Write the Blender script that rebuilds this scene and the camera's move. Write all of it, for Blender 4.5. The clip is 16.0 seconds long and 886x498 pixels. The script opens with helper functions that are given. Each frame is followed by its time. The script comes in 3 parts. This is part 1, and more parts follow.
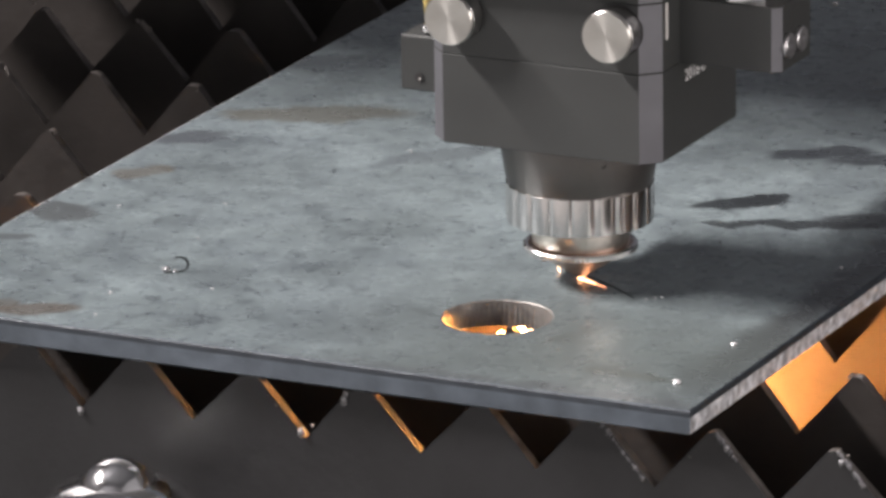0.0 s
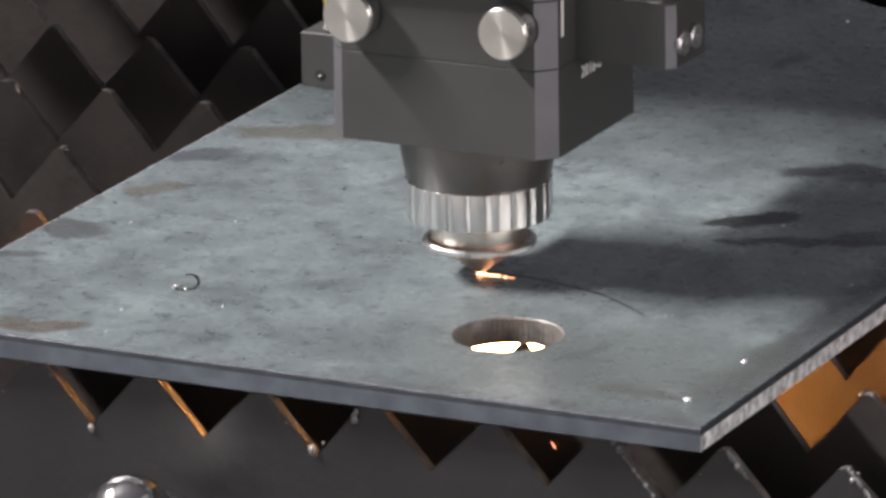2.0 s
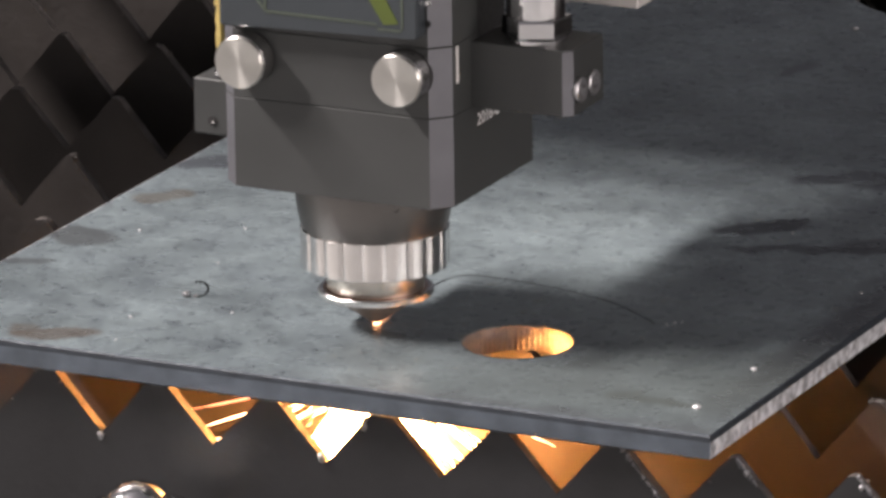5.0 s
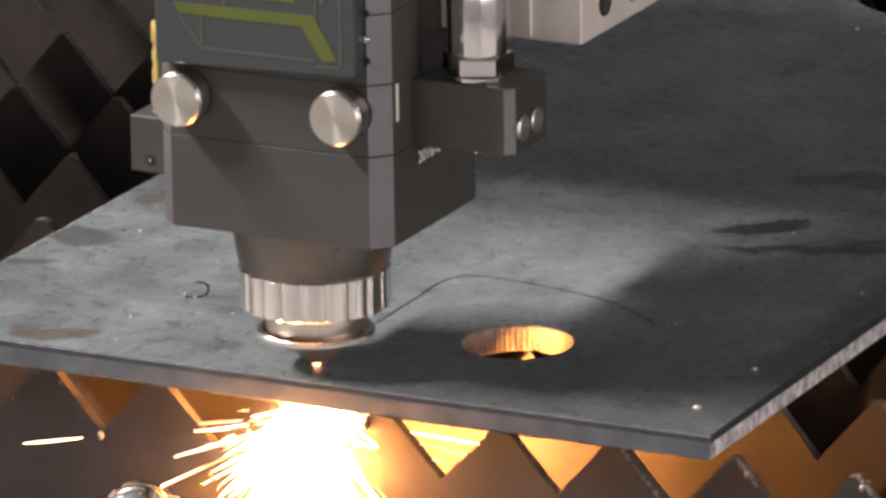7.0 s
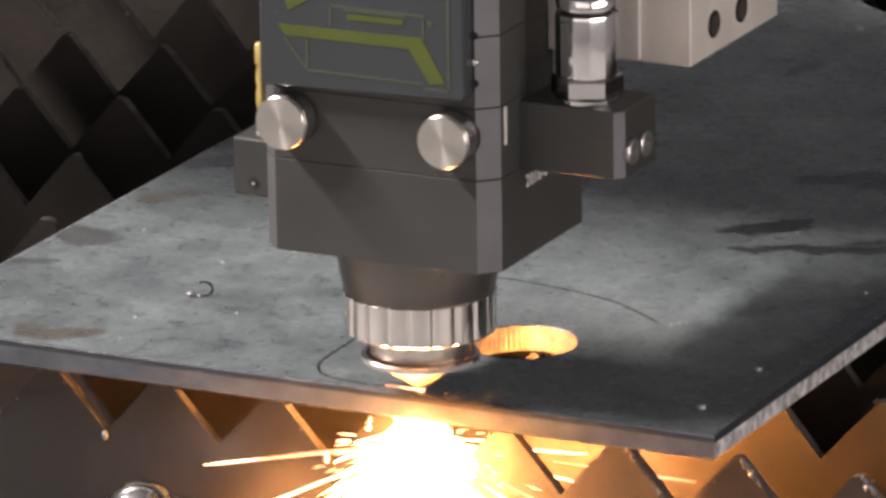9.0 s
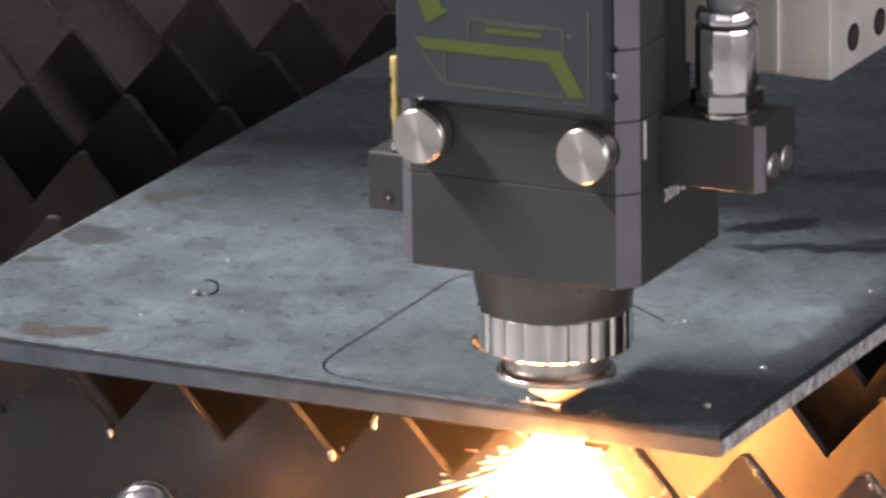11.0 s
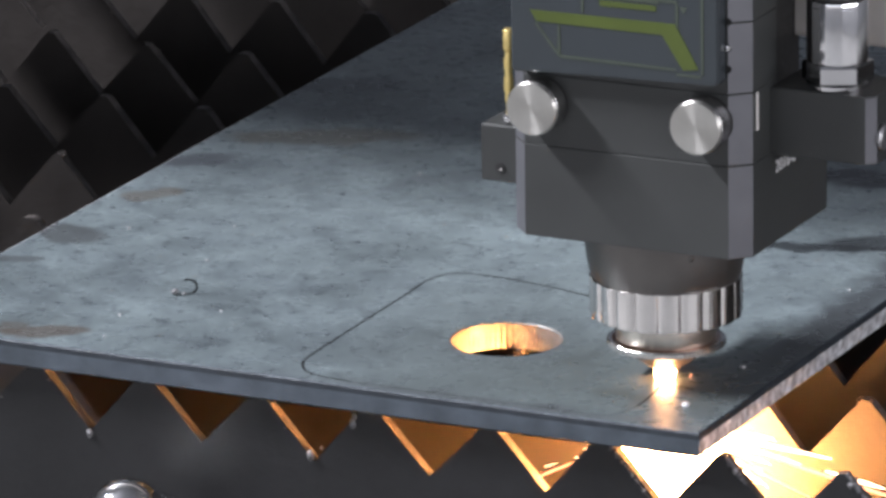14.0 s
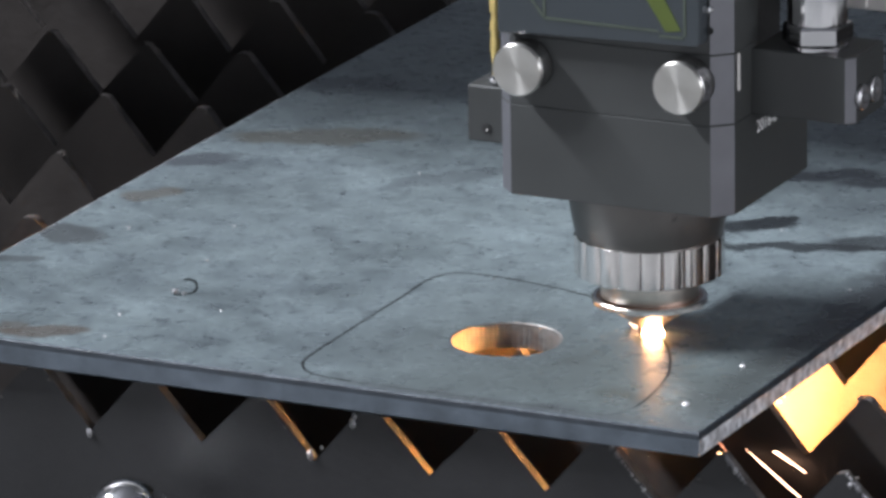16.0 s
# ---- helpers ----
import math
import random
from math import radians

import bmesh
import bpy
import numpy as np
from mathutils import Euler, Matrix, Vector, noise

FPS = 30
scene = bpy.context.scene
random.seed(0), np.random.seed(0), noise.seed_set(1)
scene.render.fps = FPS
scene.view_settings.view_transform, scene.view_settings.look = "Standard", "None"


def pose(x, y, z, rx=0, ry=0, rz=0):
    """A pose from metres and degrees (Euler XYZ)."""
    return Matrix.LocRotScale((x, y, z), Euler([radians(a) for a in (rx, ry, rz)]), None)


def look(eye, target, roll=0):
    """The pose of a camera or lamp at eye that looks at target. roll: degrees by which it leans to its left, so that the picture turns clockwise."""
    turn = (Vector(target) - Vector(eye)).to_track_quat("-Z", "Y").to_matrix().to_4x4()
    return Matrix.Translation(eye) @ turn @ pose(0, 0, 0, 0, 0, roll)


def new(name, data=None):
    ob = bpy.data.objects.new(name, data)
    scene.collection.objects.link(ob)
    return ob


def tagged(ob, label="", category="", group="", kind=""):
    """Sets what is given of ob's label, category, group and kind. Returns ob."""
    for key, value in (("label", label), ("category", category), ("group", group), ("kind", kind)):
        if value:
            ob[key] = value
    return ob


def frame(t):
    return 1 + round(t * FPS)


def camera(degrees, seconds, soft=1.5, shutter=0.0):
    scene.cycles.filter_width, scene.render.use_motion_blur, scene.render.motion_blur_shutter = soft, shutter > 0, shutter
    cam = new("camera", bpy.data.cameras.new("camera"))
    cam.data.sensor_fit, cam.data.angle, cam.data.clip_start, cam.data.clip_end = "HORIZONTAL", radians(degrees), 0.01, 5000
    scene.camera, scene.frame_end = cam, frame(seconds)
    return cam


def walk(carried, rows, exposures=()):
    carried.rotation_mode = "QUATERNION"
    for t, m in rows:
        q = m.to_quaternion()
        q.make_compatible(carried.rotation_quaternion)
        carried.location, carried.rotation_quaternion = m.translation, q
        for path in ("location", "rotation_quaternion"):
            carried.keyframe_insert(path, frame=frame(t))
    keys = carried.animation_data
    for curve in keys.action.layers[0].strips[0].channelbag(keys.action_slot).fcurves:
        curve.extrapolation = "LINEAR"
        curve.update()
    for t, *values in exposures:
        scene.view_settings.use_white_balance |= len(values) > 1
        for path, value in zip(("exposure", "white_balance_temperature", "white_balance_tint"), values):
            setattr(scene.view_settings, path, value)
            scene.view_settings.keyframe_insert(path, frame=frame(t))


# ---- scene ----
cam = camera(6.76, 16.0, soft=3.2)
TABLE = 0.8                      # height of the steel sheet's top
EYE = (0.8579, -1.9225, 0.6991 + TABLE)
AIM = [
    (0.0, (-0.10639, 0.05289, 0.82235)), (0.5, (-0.10855, 0.05201, 0.82288)), (1.0, (-0.10994, 0.05129, 0.82274)),
    (1.5, (-0.10688, 0.05338, 0.82451)), (2.0, (-0.10997, 0.05290, 0.82754)), (2.5, (-0.11188, 0.05231, 0.82856)),
    (3.0, (-0.11384, 0.05161, 0.82934)), (3.5, (-0.11511, 0.05106, 0.82952)), (4.0, (-0.11278, 0.05221, 0.82957)),
    (6.5, (-0.11296, 0.05221, 0.82982)), (7.0, (-0.11296, 0.05221, 0.82982)), (7.5, (-0.11373, 0.05180, 0.82975)),
    (8.0, (-0.11342, 0.05196, 0.82974)), (8.5, (-0.11428, 0.05154, 0.82976)), (9.0, (-0.11405, 0.05165, 0.82975)),
    (11.5, (-0.11570, 0.05068, 0.82928)), (12.0, (-0.11348, 0.05165, 0.82892)), (12.5, (-0.10978, 0.05355, 0.82919)),
    (13.0, (-0.10976, 0.05351, 0.82902)), (13.5, (-0.10960, 0.05358, 0.82902)), (14.0, (-0.10968, 0.05354, 0.82902)),
    (14.5, (-0.11074, 0.05295, 0.82879)), (15.0, (-0.11121, 0.05272, 0.82880)), (15.5, (-0.10975, 0.05348, 0.82894)),
    (16.0, (-0.10967, 0.05352, 0.82894))]
walk(cam, [(t, look(EYE, aim, -0.869)) for t, aim in AIM],
     ((0.0, 0.09, 7300, 20), (4.0, 0.10, 7250, 21), (7.0, 0.02, 7950, 24), (9.0, -0.05, 7900, 24), (11.5, -0.08, 6800, 21), (13.0, -0.05, 6500, 18), (14.5, -0.06, 6450, 17), (15.0, -0.13, 6400, 16), (16.0, -0.11, 6350, 15)))

# the nozzle's way over the sheet: seconds, x, y in metres
CUT = [
    (0.0, -0.0847, 0.1064), (0.5, -0.0938, 0.1094), (1.0, -0.1047, 0.1118), (1.5, -0.1159, 0.1137), (2.0, -0.1271, 0.1142),
    (2.5, -0.1368, 0.1125), (3.0, -0.1405, 0.1032), (3.5, -0.1404, 0.0922), (4.0, -0.1402, 0.0809), (6.5, -0.1397, 0.0276),
    (7.0, -0.1385, 0.0157), (7.5, -0.1323, 0.0076), (8.0, -0.1212, 0.0053), (8.5, -0.1104, 0.0050), (9.0, -0.0991, 0.0050),
    (11.5, -0.0441, 0.0055), (12.0, -0.0325, 0.0058), (12.5, -0.0281, 0.0155), (13.0, -0.0282, 0.0262), (13.5, -0.0296, 0.0366),
    (14.0, -0.0320, 0.0474), (14.5, -0.0358, 0.0568), (15.0, -0.0406, 0.0664), (15.5, -0.0466, 0.0757), (16.0, -0.0542, 0.0844)]


def nozzle_at(t):
    """The nozzle's place on the sheet at t seconds; before the start it comes from the pierced hole."""
    if t <= 0:
        k = min(1.0, -t / 1.3)
        return Vector((-0.0847 + 0.0255 * k, 0.1064 - 0.0165 * k ** 1.2))
    for (ta, xa, ya), (tb, xb, yb) in zip(CUT, CUT[1:]):
        if t <= tb:
            i = CUT.index((ta, xa, ya))
            before, after = CUT[max(i - 1, 0)], CUT[min(i + 2, len(CUT) - 1)]
            k, out = (t - ta) / (tb - ta), []
            for a, b, c, d in ((before[1], xa, xb, after[1]), (before[2], ya, yb, after[2])):
                va, vb = (c - a) / (tb - before[0]) * (tb - ta), (d - b) / (after[0] - ta) * (tb - ta)
                out.append((2 * k ** 3 - 3 * k ** 2 + 1) * b + (k ** 3 - 2 * k ** 2 + k) * va + (3 * k ** 2 - 2 * k ** 3) * c + (k ** 3 - k ** 2) * vb)
            return Vector(out)
    return Vector(CUT[-1][1:])


# ---- light ----
world = bpy.data.worlds.new("workshop_daylight")
scene.world = world
world.use_nodes = True
sky = world.node_tree.nodes.new("ShaderNodeTexSky")
sky.sky_type, sky.sun_disc, sky.sun_elevation, sky.sun_rotation = "NISHITA", False, radians(40), radians(250)
world.node_tree.links.new(sky.outputs["Color"], world.node_tree.nodes["Background"].inputs["Color"])
world.node_tree.nodes["Background"].inputs["Strength"].default_value = 0.08


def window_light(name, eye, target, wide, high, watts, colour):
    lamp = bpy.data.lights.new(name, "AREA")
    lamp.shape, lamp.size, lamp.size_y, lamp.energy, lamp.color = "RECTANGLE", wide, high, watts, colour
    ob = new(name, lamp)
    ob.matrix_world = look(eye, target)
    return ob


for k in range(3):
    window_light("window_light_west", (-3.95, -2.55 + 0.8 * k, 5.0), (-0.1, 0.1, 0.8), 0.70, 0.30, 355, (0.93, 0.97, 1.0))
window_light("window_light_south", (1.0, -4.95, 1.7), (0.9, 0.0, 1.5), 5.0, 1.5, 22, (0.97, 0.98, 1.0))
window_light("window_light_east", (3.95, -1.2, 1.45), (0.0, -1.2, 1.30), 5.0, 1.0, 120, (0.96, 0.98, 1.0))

# ---- materials ----


def material(name, colour, rough=0.5, metal=0.0, vary=0.15, scale=40.0, bump=0.05, grain=400.0, tint=None, coat=0.0):
    """A painted or metal surface: colour and gloss that vary at two scales, and a fine relief."""
    m = bpy.data.materials.new(name)
    m.use_nodes = True
    nt = m.node_tree
    b = nt.nodes["Principled BSDF"]
    b.inputs["Metallic"].default_value = metal
    b.inputs["Coat Weight"].default_value = coat
    tc = nt.nodes.new("ShaderNodeTexCoord")
    big, fine = nt.nodes.new("ShaderNodeTexNoise"), nt.nodes.new("ShaderNodeTexNoise")
    for n, s, d in ((big, scale, 4.0), (fine, grain, 3.0)):
        n.inputs["Scale"].default_value, n.inputs["Detail"].default_value = s, d
        nt.links.new(tc.outputs["Object"], n.inputs["Vector"])
    mix = nt.nodes.new("ShaderNodeMixRGB")
    other = tint or tuple(c * (1 - vary) for c in colour)
    mix.inputs["Color1"].default_value = (*[min(1, c * (1 + vary)) for c in colour], 1)
    mix.inputs["Color2"].default_value = (*other, 1)
    ramp = nt.nodes.new("ShaderNodeMapRange")
    ramp.inputs["From Min"].default_value, ramp.inputs["From Max"].default_value = 0.35, 0.65
    nt.links.new(big.outputs["Fac"], ramp.inputs["Value"])
    nt.links.new(ramp.outputs["Result"], mix.inputs["Fac"])
    nt.links.new(mix.outputs["Color"], b.inputs["Base Color"])
    rr = nt.nodes.new("ShaderNodeMapRange")
    rr.inputs["To Min"].default_value, rr.inputs["To Max"].default_value = rough * 0.8, min(1, rough * 1.2)
    nt.links.new(fine.outputs["Fac"], rr.inputs["Value"])
    nt.links.new(rr.outputs["Result"], b.inputs["Roughness"])
    if bump:
        bp = nt.nodes.new("ShaderNodeBump")
        bp.inputs["Strength"].default_value, bp.inputs["Distance"].default_value = bump, 0.001
        nt.links.new(fine.outputs["Fac"], bp.inputs["Height"])
        nt.links.new(bp.outputs["Normal"], b.inputs["Normal"])
    return m


def glow(name, colour, strength):
    m = bpy.data.materials.new(name)
    m.use_nodes = True
    b = m.node_tree.nodes["Principled BSDF"]
    b.inputs["Base Color"].default_value = (0.02, 0.01, 0.01, 1)
    b.inputs["Emission Color"].default_value = (*colour, 1)
    b.inputs["Emission Strength"].default_value = strength
    return m


def sheet_steel():
    """Hot-rolled sheet: blue-grey mill scale, cloudy, with fine dents, oily and rusty stains of their own shape, and
    broad soft darker areas.
    """
    m = material("mill_scale_steel", (0.220, 0.270, 0.280), 0.28, 0.25, 0.20, 26.0, 0.04, 150.0)
    nt = m.node_tree
    b = nt.nodes["Principled BSDF"]
    mixed = b.inputs["Base Color"].links[0].from_socket
    tc = nt.nodes.new("ShaderNodeTexCoord")
    # flakes of scale, small and uneven; rows 5 and 17 paint broad sheen into colour
    for scale, low, high, dark, twist in ((5.0, 0.42, 0.66, 0.74, 0.8), (17.0, 0.44, 0.70, 0.78, 1.5), (85.0, 0.50, 0.78, 0.72, 0.6), (130.0, 0.50, 0.74, 0.80, 2.0),
                                          (170.0, 0.585, 0.645, 0.62, 1.6), (290.0, 0.60, 0.67, 0.72, 0.8), (520.0, 0.50, 0.72, 0.92, 1.0), (34.0, 0.52, 0.70, 0.82, 3.0)):
        flake_sheen = nt.nodes.new("ShaderNodeTexNoise")
        flake_sheen.inputs["Scale"].default_value, flake_sheen.inputs["Detail"].default_value, flake_sheen.inputs["Distortion"].default_value = scale, 6.0, twist
        nt.links.new(tc.outputs["Object"], flake_sheen.inputs["Vector"])
        cut = nt.nodes.new("ShaderNodeMapRange")
        cut.inputs["From Min"].default_value, cut.inputs["From Max"].default_value = low, high
        nt.links.new(flake_sheen.outputs["Fac"], cut.inputs["Value"])
        mul = nt.nodes.new("ShaderNodeMixRGB")
        mul.blend_type = "MULTIPLY"
        mul.inputs["Color2"].default_value = (dark, dark, dark * 1.02, 1)
        nt.links.new(cut.outputs["Result"], mul.inputs["Fac"])
        nt.links.new(mixed, mul.inputs["Color1"])
        mixed = mul.outputs["Color"]
    warp = nt.nodes.new("ShaderNodeTexNoise")
    warp.inputs["Scale"].default_value, warp.inputs["Detail"].default_value = 75.0, 5.0
    nt.links.new(tc.outputs["Object"], warp.inputs["Vector"])
    shift = nt.nodes.new("ShaderNodeVectorMath")
    shift.operation = "MULTIPLY_ADD"
    shift.inputs[1].default_value = (0.016, 0.016, 0.0)
    nt.links.new(warp.outputs["Color"], shift.inputs[0])
    nt.links.new(tc.outputs["Object"], shift.inputs[2])
    last = mixed
    # x, y, half length, half width, turn, colour, weight
    for x, y, a, c, turn, colour, weight in (
            (-0.244, 0.241, 0.032, 0.009, 25, (0.085, 0.078, 0.060), 0.70), (-0.266, 0.156, 0.010, 0.007, 60, (0.10, 0.085, 0.065), 0.60),
            (-0.227, 0.0125, 0.013, 0.006, 25, (0.085, 0.065, 0.050), 0.70), (-0.2385, 0.0125, 0.004, 0.006, 0, (0.085, 0.07, 0.055), 0.6),
            (-0.0705, 0.2035, 0.0155, 0.0060, 38, (0.020, 0.024, 0.026), 0.95), (-0.0660, 0.2070, 0.0090, 0.0065, 30, (0.020, 0.024, 0.026), 0.9),
            (-0.0700, 0.2640, 0.0180, 0.0065, 34, (0.030, 0.034, 0.040), 0.85), (-0.0500, 0.2640, 0.0160, 0.0070, 30, (0.030, 0.034, 0.040), 0.8),
            (-0.0480, 0.1850, 0.0290, 0.0048, 20, (0.024, 0.028, 0.030), 0.88), (-0.0300, 0.1970, 0.0140, 0.0085, 30, (0.028, 0.032, 0.034), 0.80),
            # long soft darker strips along the right edge
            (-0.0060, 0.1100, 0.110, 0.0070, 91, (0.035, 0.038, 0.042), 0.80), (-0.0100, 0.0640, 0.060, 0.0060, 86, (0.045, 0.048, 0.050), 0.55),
            (-0.0640, 0.0520, 0.0110, 0.0032, 62, (0.040, 0.044, 0.044), 0.75), (-0.0580, 0.0500, 0.0080, 0.0030, 10, (0.045, 0.05, 0.048), 0.55),
            (-0.0310, 0.0245, 0.0145, 0.0042, -6, (0.060, 0.064, 0.050), 0.70), (-0.0400, 0.0290, 0.0070, 0.0030, 30, (0.065, 0.068, 0.055), 0.6),
            # two broad soft darker areas round the hole
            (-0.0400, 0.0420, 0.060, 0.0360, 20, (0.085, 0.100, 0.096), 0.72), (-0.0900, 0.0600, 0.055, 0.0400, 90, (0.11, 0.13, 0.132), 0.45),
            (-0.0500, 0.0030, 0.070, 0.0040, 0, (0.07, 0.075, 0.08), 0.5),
            (-0.2710, 0.1990, 0.0150, 0.0060, 48, (0.055, 0.060, 0.070), 0.72), (-0.2690, 0.1060, 0.0130, 0.0095, -12, (0.060, 0.064, 0.066), 0.75),
            (-0.2720, 0.0760, 0.0080, 0.0045, 22, (0.060, 0.065, 0.068), 0.65), (-0.266, 0.300, 0.020, 0.010, 30, (0.06, 0.07, 0.08), 0.6),
            (-0.1360, 0.3800, 0.0130, 0.0030, 75, (0.045, 0.050, 0.060), 0.8), (-0.1850, 0.2120, 0.0220, 0.0070, 52, (0.085, 0.10, 0.11), 0.55)):
        mp = nt.nodes.new("ShaderNodeMapping")
        mp.vector_type = "TEXTURE"
        mp.inputs["Location"].default_value = (x + 0.008, y + 0.008, 0)
        mp.inputs["Rotation"].default_value = (0, 0, radians(turn))
        mp.inputs["Scale"].default_value = (a, c, 1)
        ln = nt.nodes.new("ShaderNodeVectorMath")
        ln.operation = "LENGTH"
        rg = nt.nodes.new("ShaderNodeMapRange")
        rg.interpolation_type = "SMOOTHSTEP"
        # rows longer than 0.05 fade out softly
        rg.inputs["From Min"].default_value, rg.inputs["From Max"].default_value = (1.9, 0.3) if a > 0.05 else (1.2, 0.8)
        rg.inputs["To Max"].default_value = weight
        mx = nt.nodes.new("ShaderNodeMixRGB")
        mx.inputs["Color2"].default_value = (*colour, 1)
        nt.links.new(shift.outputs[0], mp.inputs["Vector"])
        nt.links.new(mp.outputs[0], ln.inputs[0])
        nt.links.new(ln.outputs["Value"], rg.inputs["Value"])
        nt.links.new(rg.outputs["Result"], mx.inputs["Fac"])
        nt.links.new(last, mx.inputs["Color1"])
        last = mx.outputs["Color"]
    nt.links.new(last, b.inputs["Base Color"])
    return m


def lathe_finish(m):
    """Fine rings left by the lathe: the gloss stretches round the axis."""
    nt = m.node_tree
    b = nt.nodes["Principled BSDF"]
    way = nt.nodes.new("ShaderNodeTangent")
    way.direction_type, way.axis = "RADIAL", "Z"
    b.inputs["Anisotropic"].default_value = 0.75
    b.inputs["Anisotropic Rotation"].default_value = 0.25
    nt.links.new(way.outputs["Tangent"], b.inputs["Tangent"])
    return m


SHEET = sheet_steel()
# side rims paler, front and back rims darker
SHEET_EDGE = material("pale_side_rim_steel", (0.58, 0.59, 0.61), 0.42, 0.35, 0.50, 260.0, 0.8, 700.0)
SHEET_FRONT = material("darker_end_rim_steel", (0.070, 0.086, 0.104), 0.48, 0.3, 0.22, 90.0, 0.2, 500.0)
# darker steel that paints the shade of the rounded top lip
SHEET_LIP_SHADE = material("rolled_lip_shade", (0.030, 0.037, 0.045), 0.40, 0.3, 0.25, 110.0, 0.2, 500.0)
HOLE_WALL = material("cut_wall_steel", (0.17, 0.160, 0.150), 0.5, 0.4, 0.3, 200.0, 0.3, 700.0)
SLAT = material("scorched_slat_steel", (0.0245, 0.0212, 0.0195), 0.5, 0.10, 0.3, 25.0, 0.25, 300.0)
# front slat coloured darker than the slats behind it
SLAT_FRONT = material("dark_front_slat_steel", (0.0125, 0.0128, 0.0138), 0.5, 0.10, 0.3, 25.0, 0.25, 300.0)
SLAT_EDGE = material("slag_edge_steel", (0.085, 0.076, 0.07), 0.5, 0.3, 0.5, 120.0, 0.6, 500.0)
SPATTER = material("bright_spatter", (0.62, 0.62, 0.63), 0.4, 0.3, 0.2, 300.0, 0.3, 900.0)
SLAG = material("slag_bead", (0.36, 0.36, 0.37), 0.35, 0.7, 0.4, 300.0, 0.5, 900.0)
DULL_SLAG = material("dull_slag_crust", (0.20, 0.20, 0.21), 0.45, 0.5, 0.5, 300.0, 0.6, 900.0)
PAINT = material("dark_anodised_aluminium", (0.037, 0.0395, 0.039), 0.50, 0.10, 0.10, 30.0, 0.04, 1500.0)
SEAT = material("satin_dark_metal", (0.15, 0.142, 0.135), 0.40, 0.85, 0.08, 60.0, 0.03, 1200.0)
# lighter copy of the head's grey: light on the chamfers put into colour
LIT_BEVEL = material("lit_bevel_aluminium", (0.13, 0.132, 0.145), 0.40, 0.5, 0.08, 60.0, 0.04, 1500.0)
COVER = material("smoked_cover_plastic", (0.030, 0.037, 0.042), 0.25, 0.0, 0.08, 20.0, 0.0, 300.0)
LIME = material("lime_print", (0.060, 0.083, 0.014), 0.4, 0.0, 0.08, 60.0, 0.0)
LIME_FAINT = material("faint_green_line", (0.050, 0.064, 0.046), 0.4, 0.0, 0.1, 60.0, 0.0)
# for black parts; also paints the dark inside sockets, slots and bolt holes
BLACK = material("black_parts_and_recess_shade", (0.012, 0.012, 0.012), 0.6, 0.0, 0.2, 60.0, 0.05)
BRUSHED = lathe_finish(material("turned_steel", (0.54, 0.53, 0.50), 0.34, 1.0, 0.08, 90.0, 0.05, 1200.0))
CHROME = material("polished_chrome", (0.78, 0.78, 0.79), 0.12, 1.0, 0.05, 40.0, 0.0)
COLLAR = material("fluted_steel", (0.80, 0.78, 0.76), 0.13, 1.0, 0.08, 60.0, 0.03, 900.0)
KNOB_SIDE = material("ground_knob_steel", (0.62, 0.61, 0.60), 0.22, 1.0, 0.1, 200.0, 0.1, 900.0)
NECK = material("warm_grey_steel", (0.66, 0.61, 0.55), 0.34, 1.0, 0.12, 120.0, 0.05, 900.0)
NOZZLE = material("sooty_nozzle_copper", (0.40, 0.31, 0.26), 0.36, 0.6, 0.2, 150.0, 0.05, 900.0)
FLANGE = material("dark_copper_flange", (0.30, 0.19, 0.15), 0.25, 1.0, 0.2, 150.0, 0.05, 900.0)
BRASS = material("yellow_brass", (0.85, 0.66, 0.26), 0.4, 0.9, 0.1, 120.0, 0.05)
MOUNT = material("grey_cast_aluminium", (0.60, 0.58, 0.56), 0.5, 0.3, 0.12, 40.0, 0.1, 600.0)
HOSE = material("smoke_grey_hose", (0.16, 0.165, 0.175), 0.12, 0.0, 0.15, 60.0, 0.0, 300.0, coat=0.6)
BOLT = material("dull_zinc_bolt", (0.42, 0.42, 0.43), 0.38, 0.9, 0.15, 200.0, 0.1, 900.0)
WHITE = material("white_print", (0.75, 0.75, 0.75), 0.5, 0.0, 0.05, 60.0, 0.0)
KERF = material("black_wire_and_slot_shade", (0.006, 0.006, 0.007), 0.9, 0.0, 0.3, 200.0, 0.0)
KERF.node_tree.nodes["Principled BSDF"].inputs["Specular IOR Level"].default_value = 0.1
WALL = material("pale_workshop_plaster", (0.20, 0.205, 0.215), 0.8, 0.0, 0.08, 1.5, 0.1, 60.0)
WALL_NORTH = material("dark_unseen_wall", (0.075, 0.085, 0.105), 0.7, 0.0, 0.1, 1.5, 0.1, 60.0)
CEILING = material("grey_roof_sheet", (0.14, 0.145, 0.155), 0.7, 0.0, 0.1, 2.0, 0.05, 60.0)
CONCRETE = material("grey_concrete_floor", (0.24, 0.24, 0.235), 0.6, 0.0, 0.15, 3.0, 0.2, 80.0)
BED = material("dark_machine_bed_paint", (0.04, 0.038, 0.036), 0.6, 0.1, 0.2, 10.0, 0.1, 120.0)
JET = glow("white_hot_jet", (1.0, 0.41, 0.115), 250.0)
SPARK = glow("glowing_spark", (1.0, 0.58, 0.36), 12.0)
EMBER = glow("cooling_spark", (1.0, 0.38, 0.20), 3.6)
FLARE = glow("burning_plume", (1.0, 0.50, 0.20), 70.0)
MOLTEN = glow("molten_metal", (1.0, 0.48, 0.24), 8.0)

# ---- shapes ----


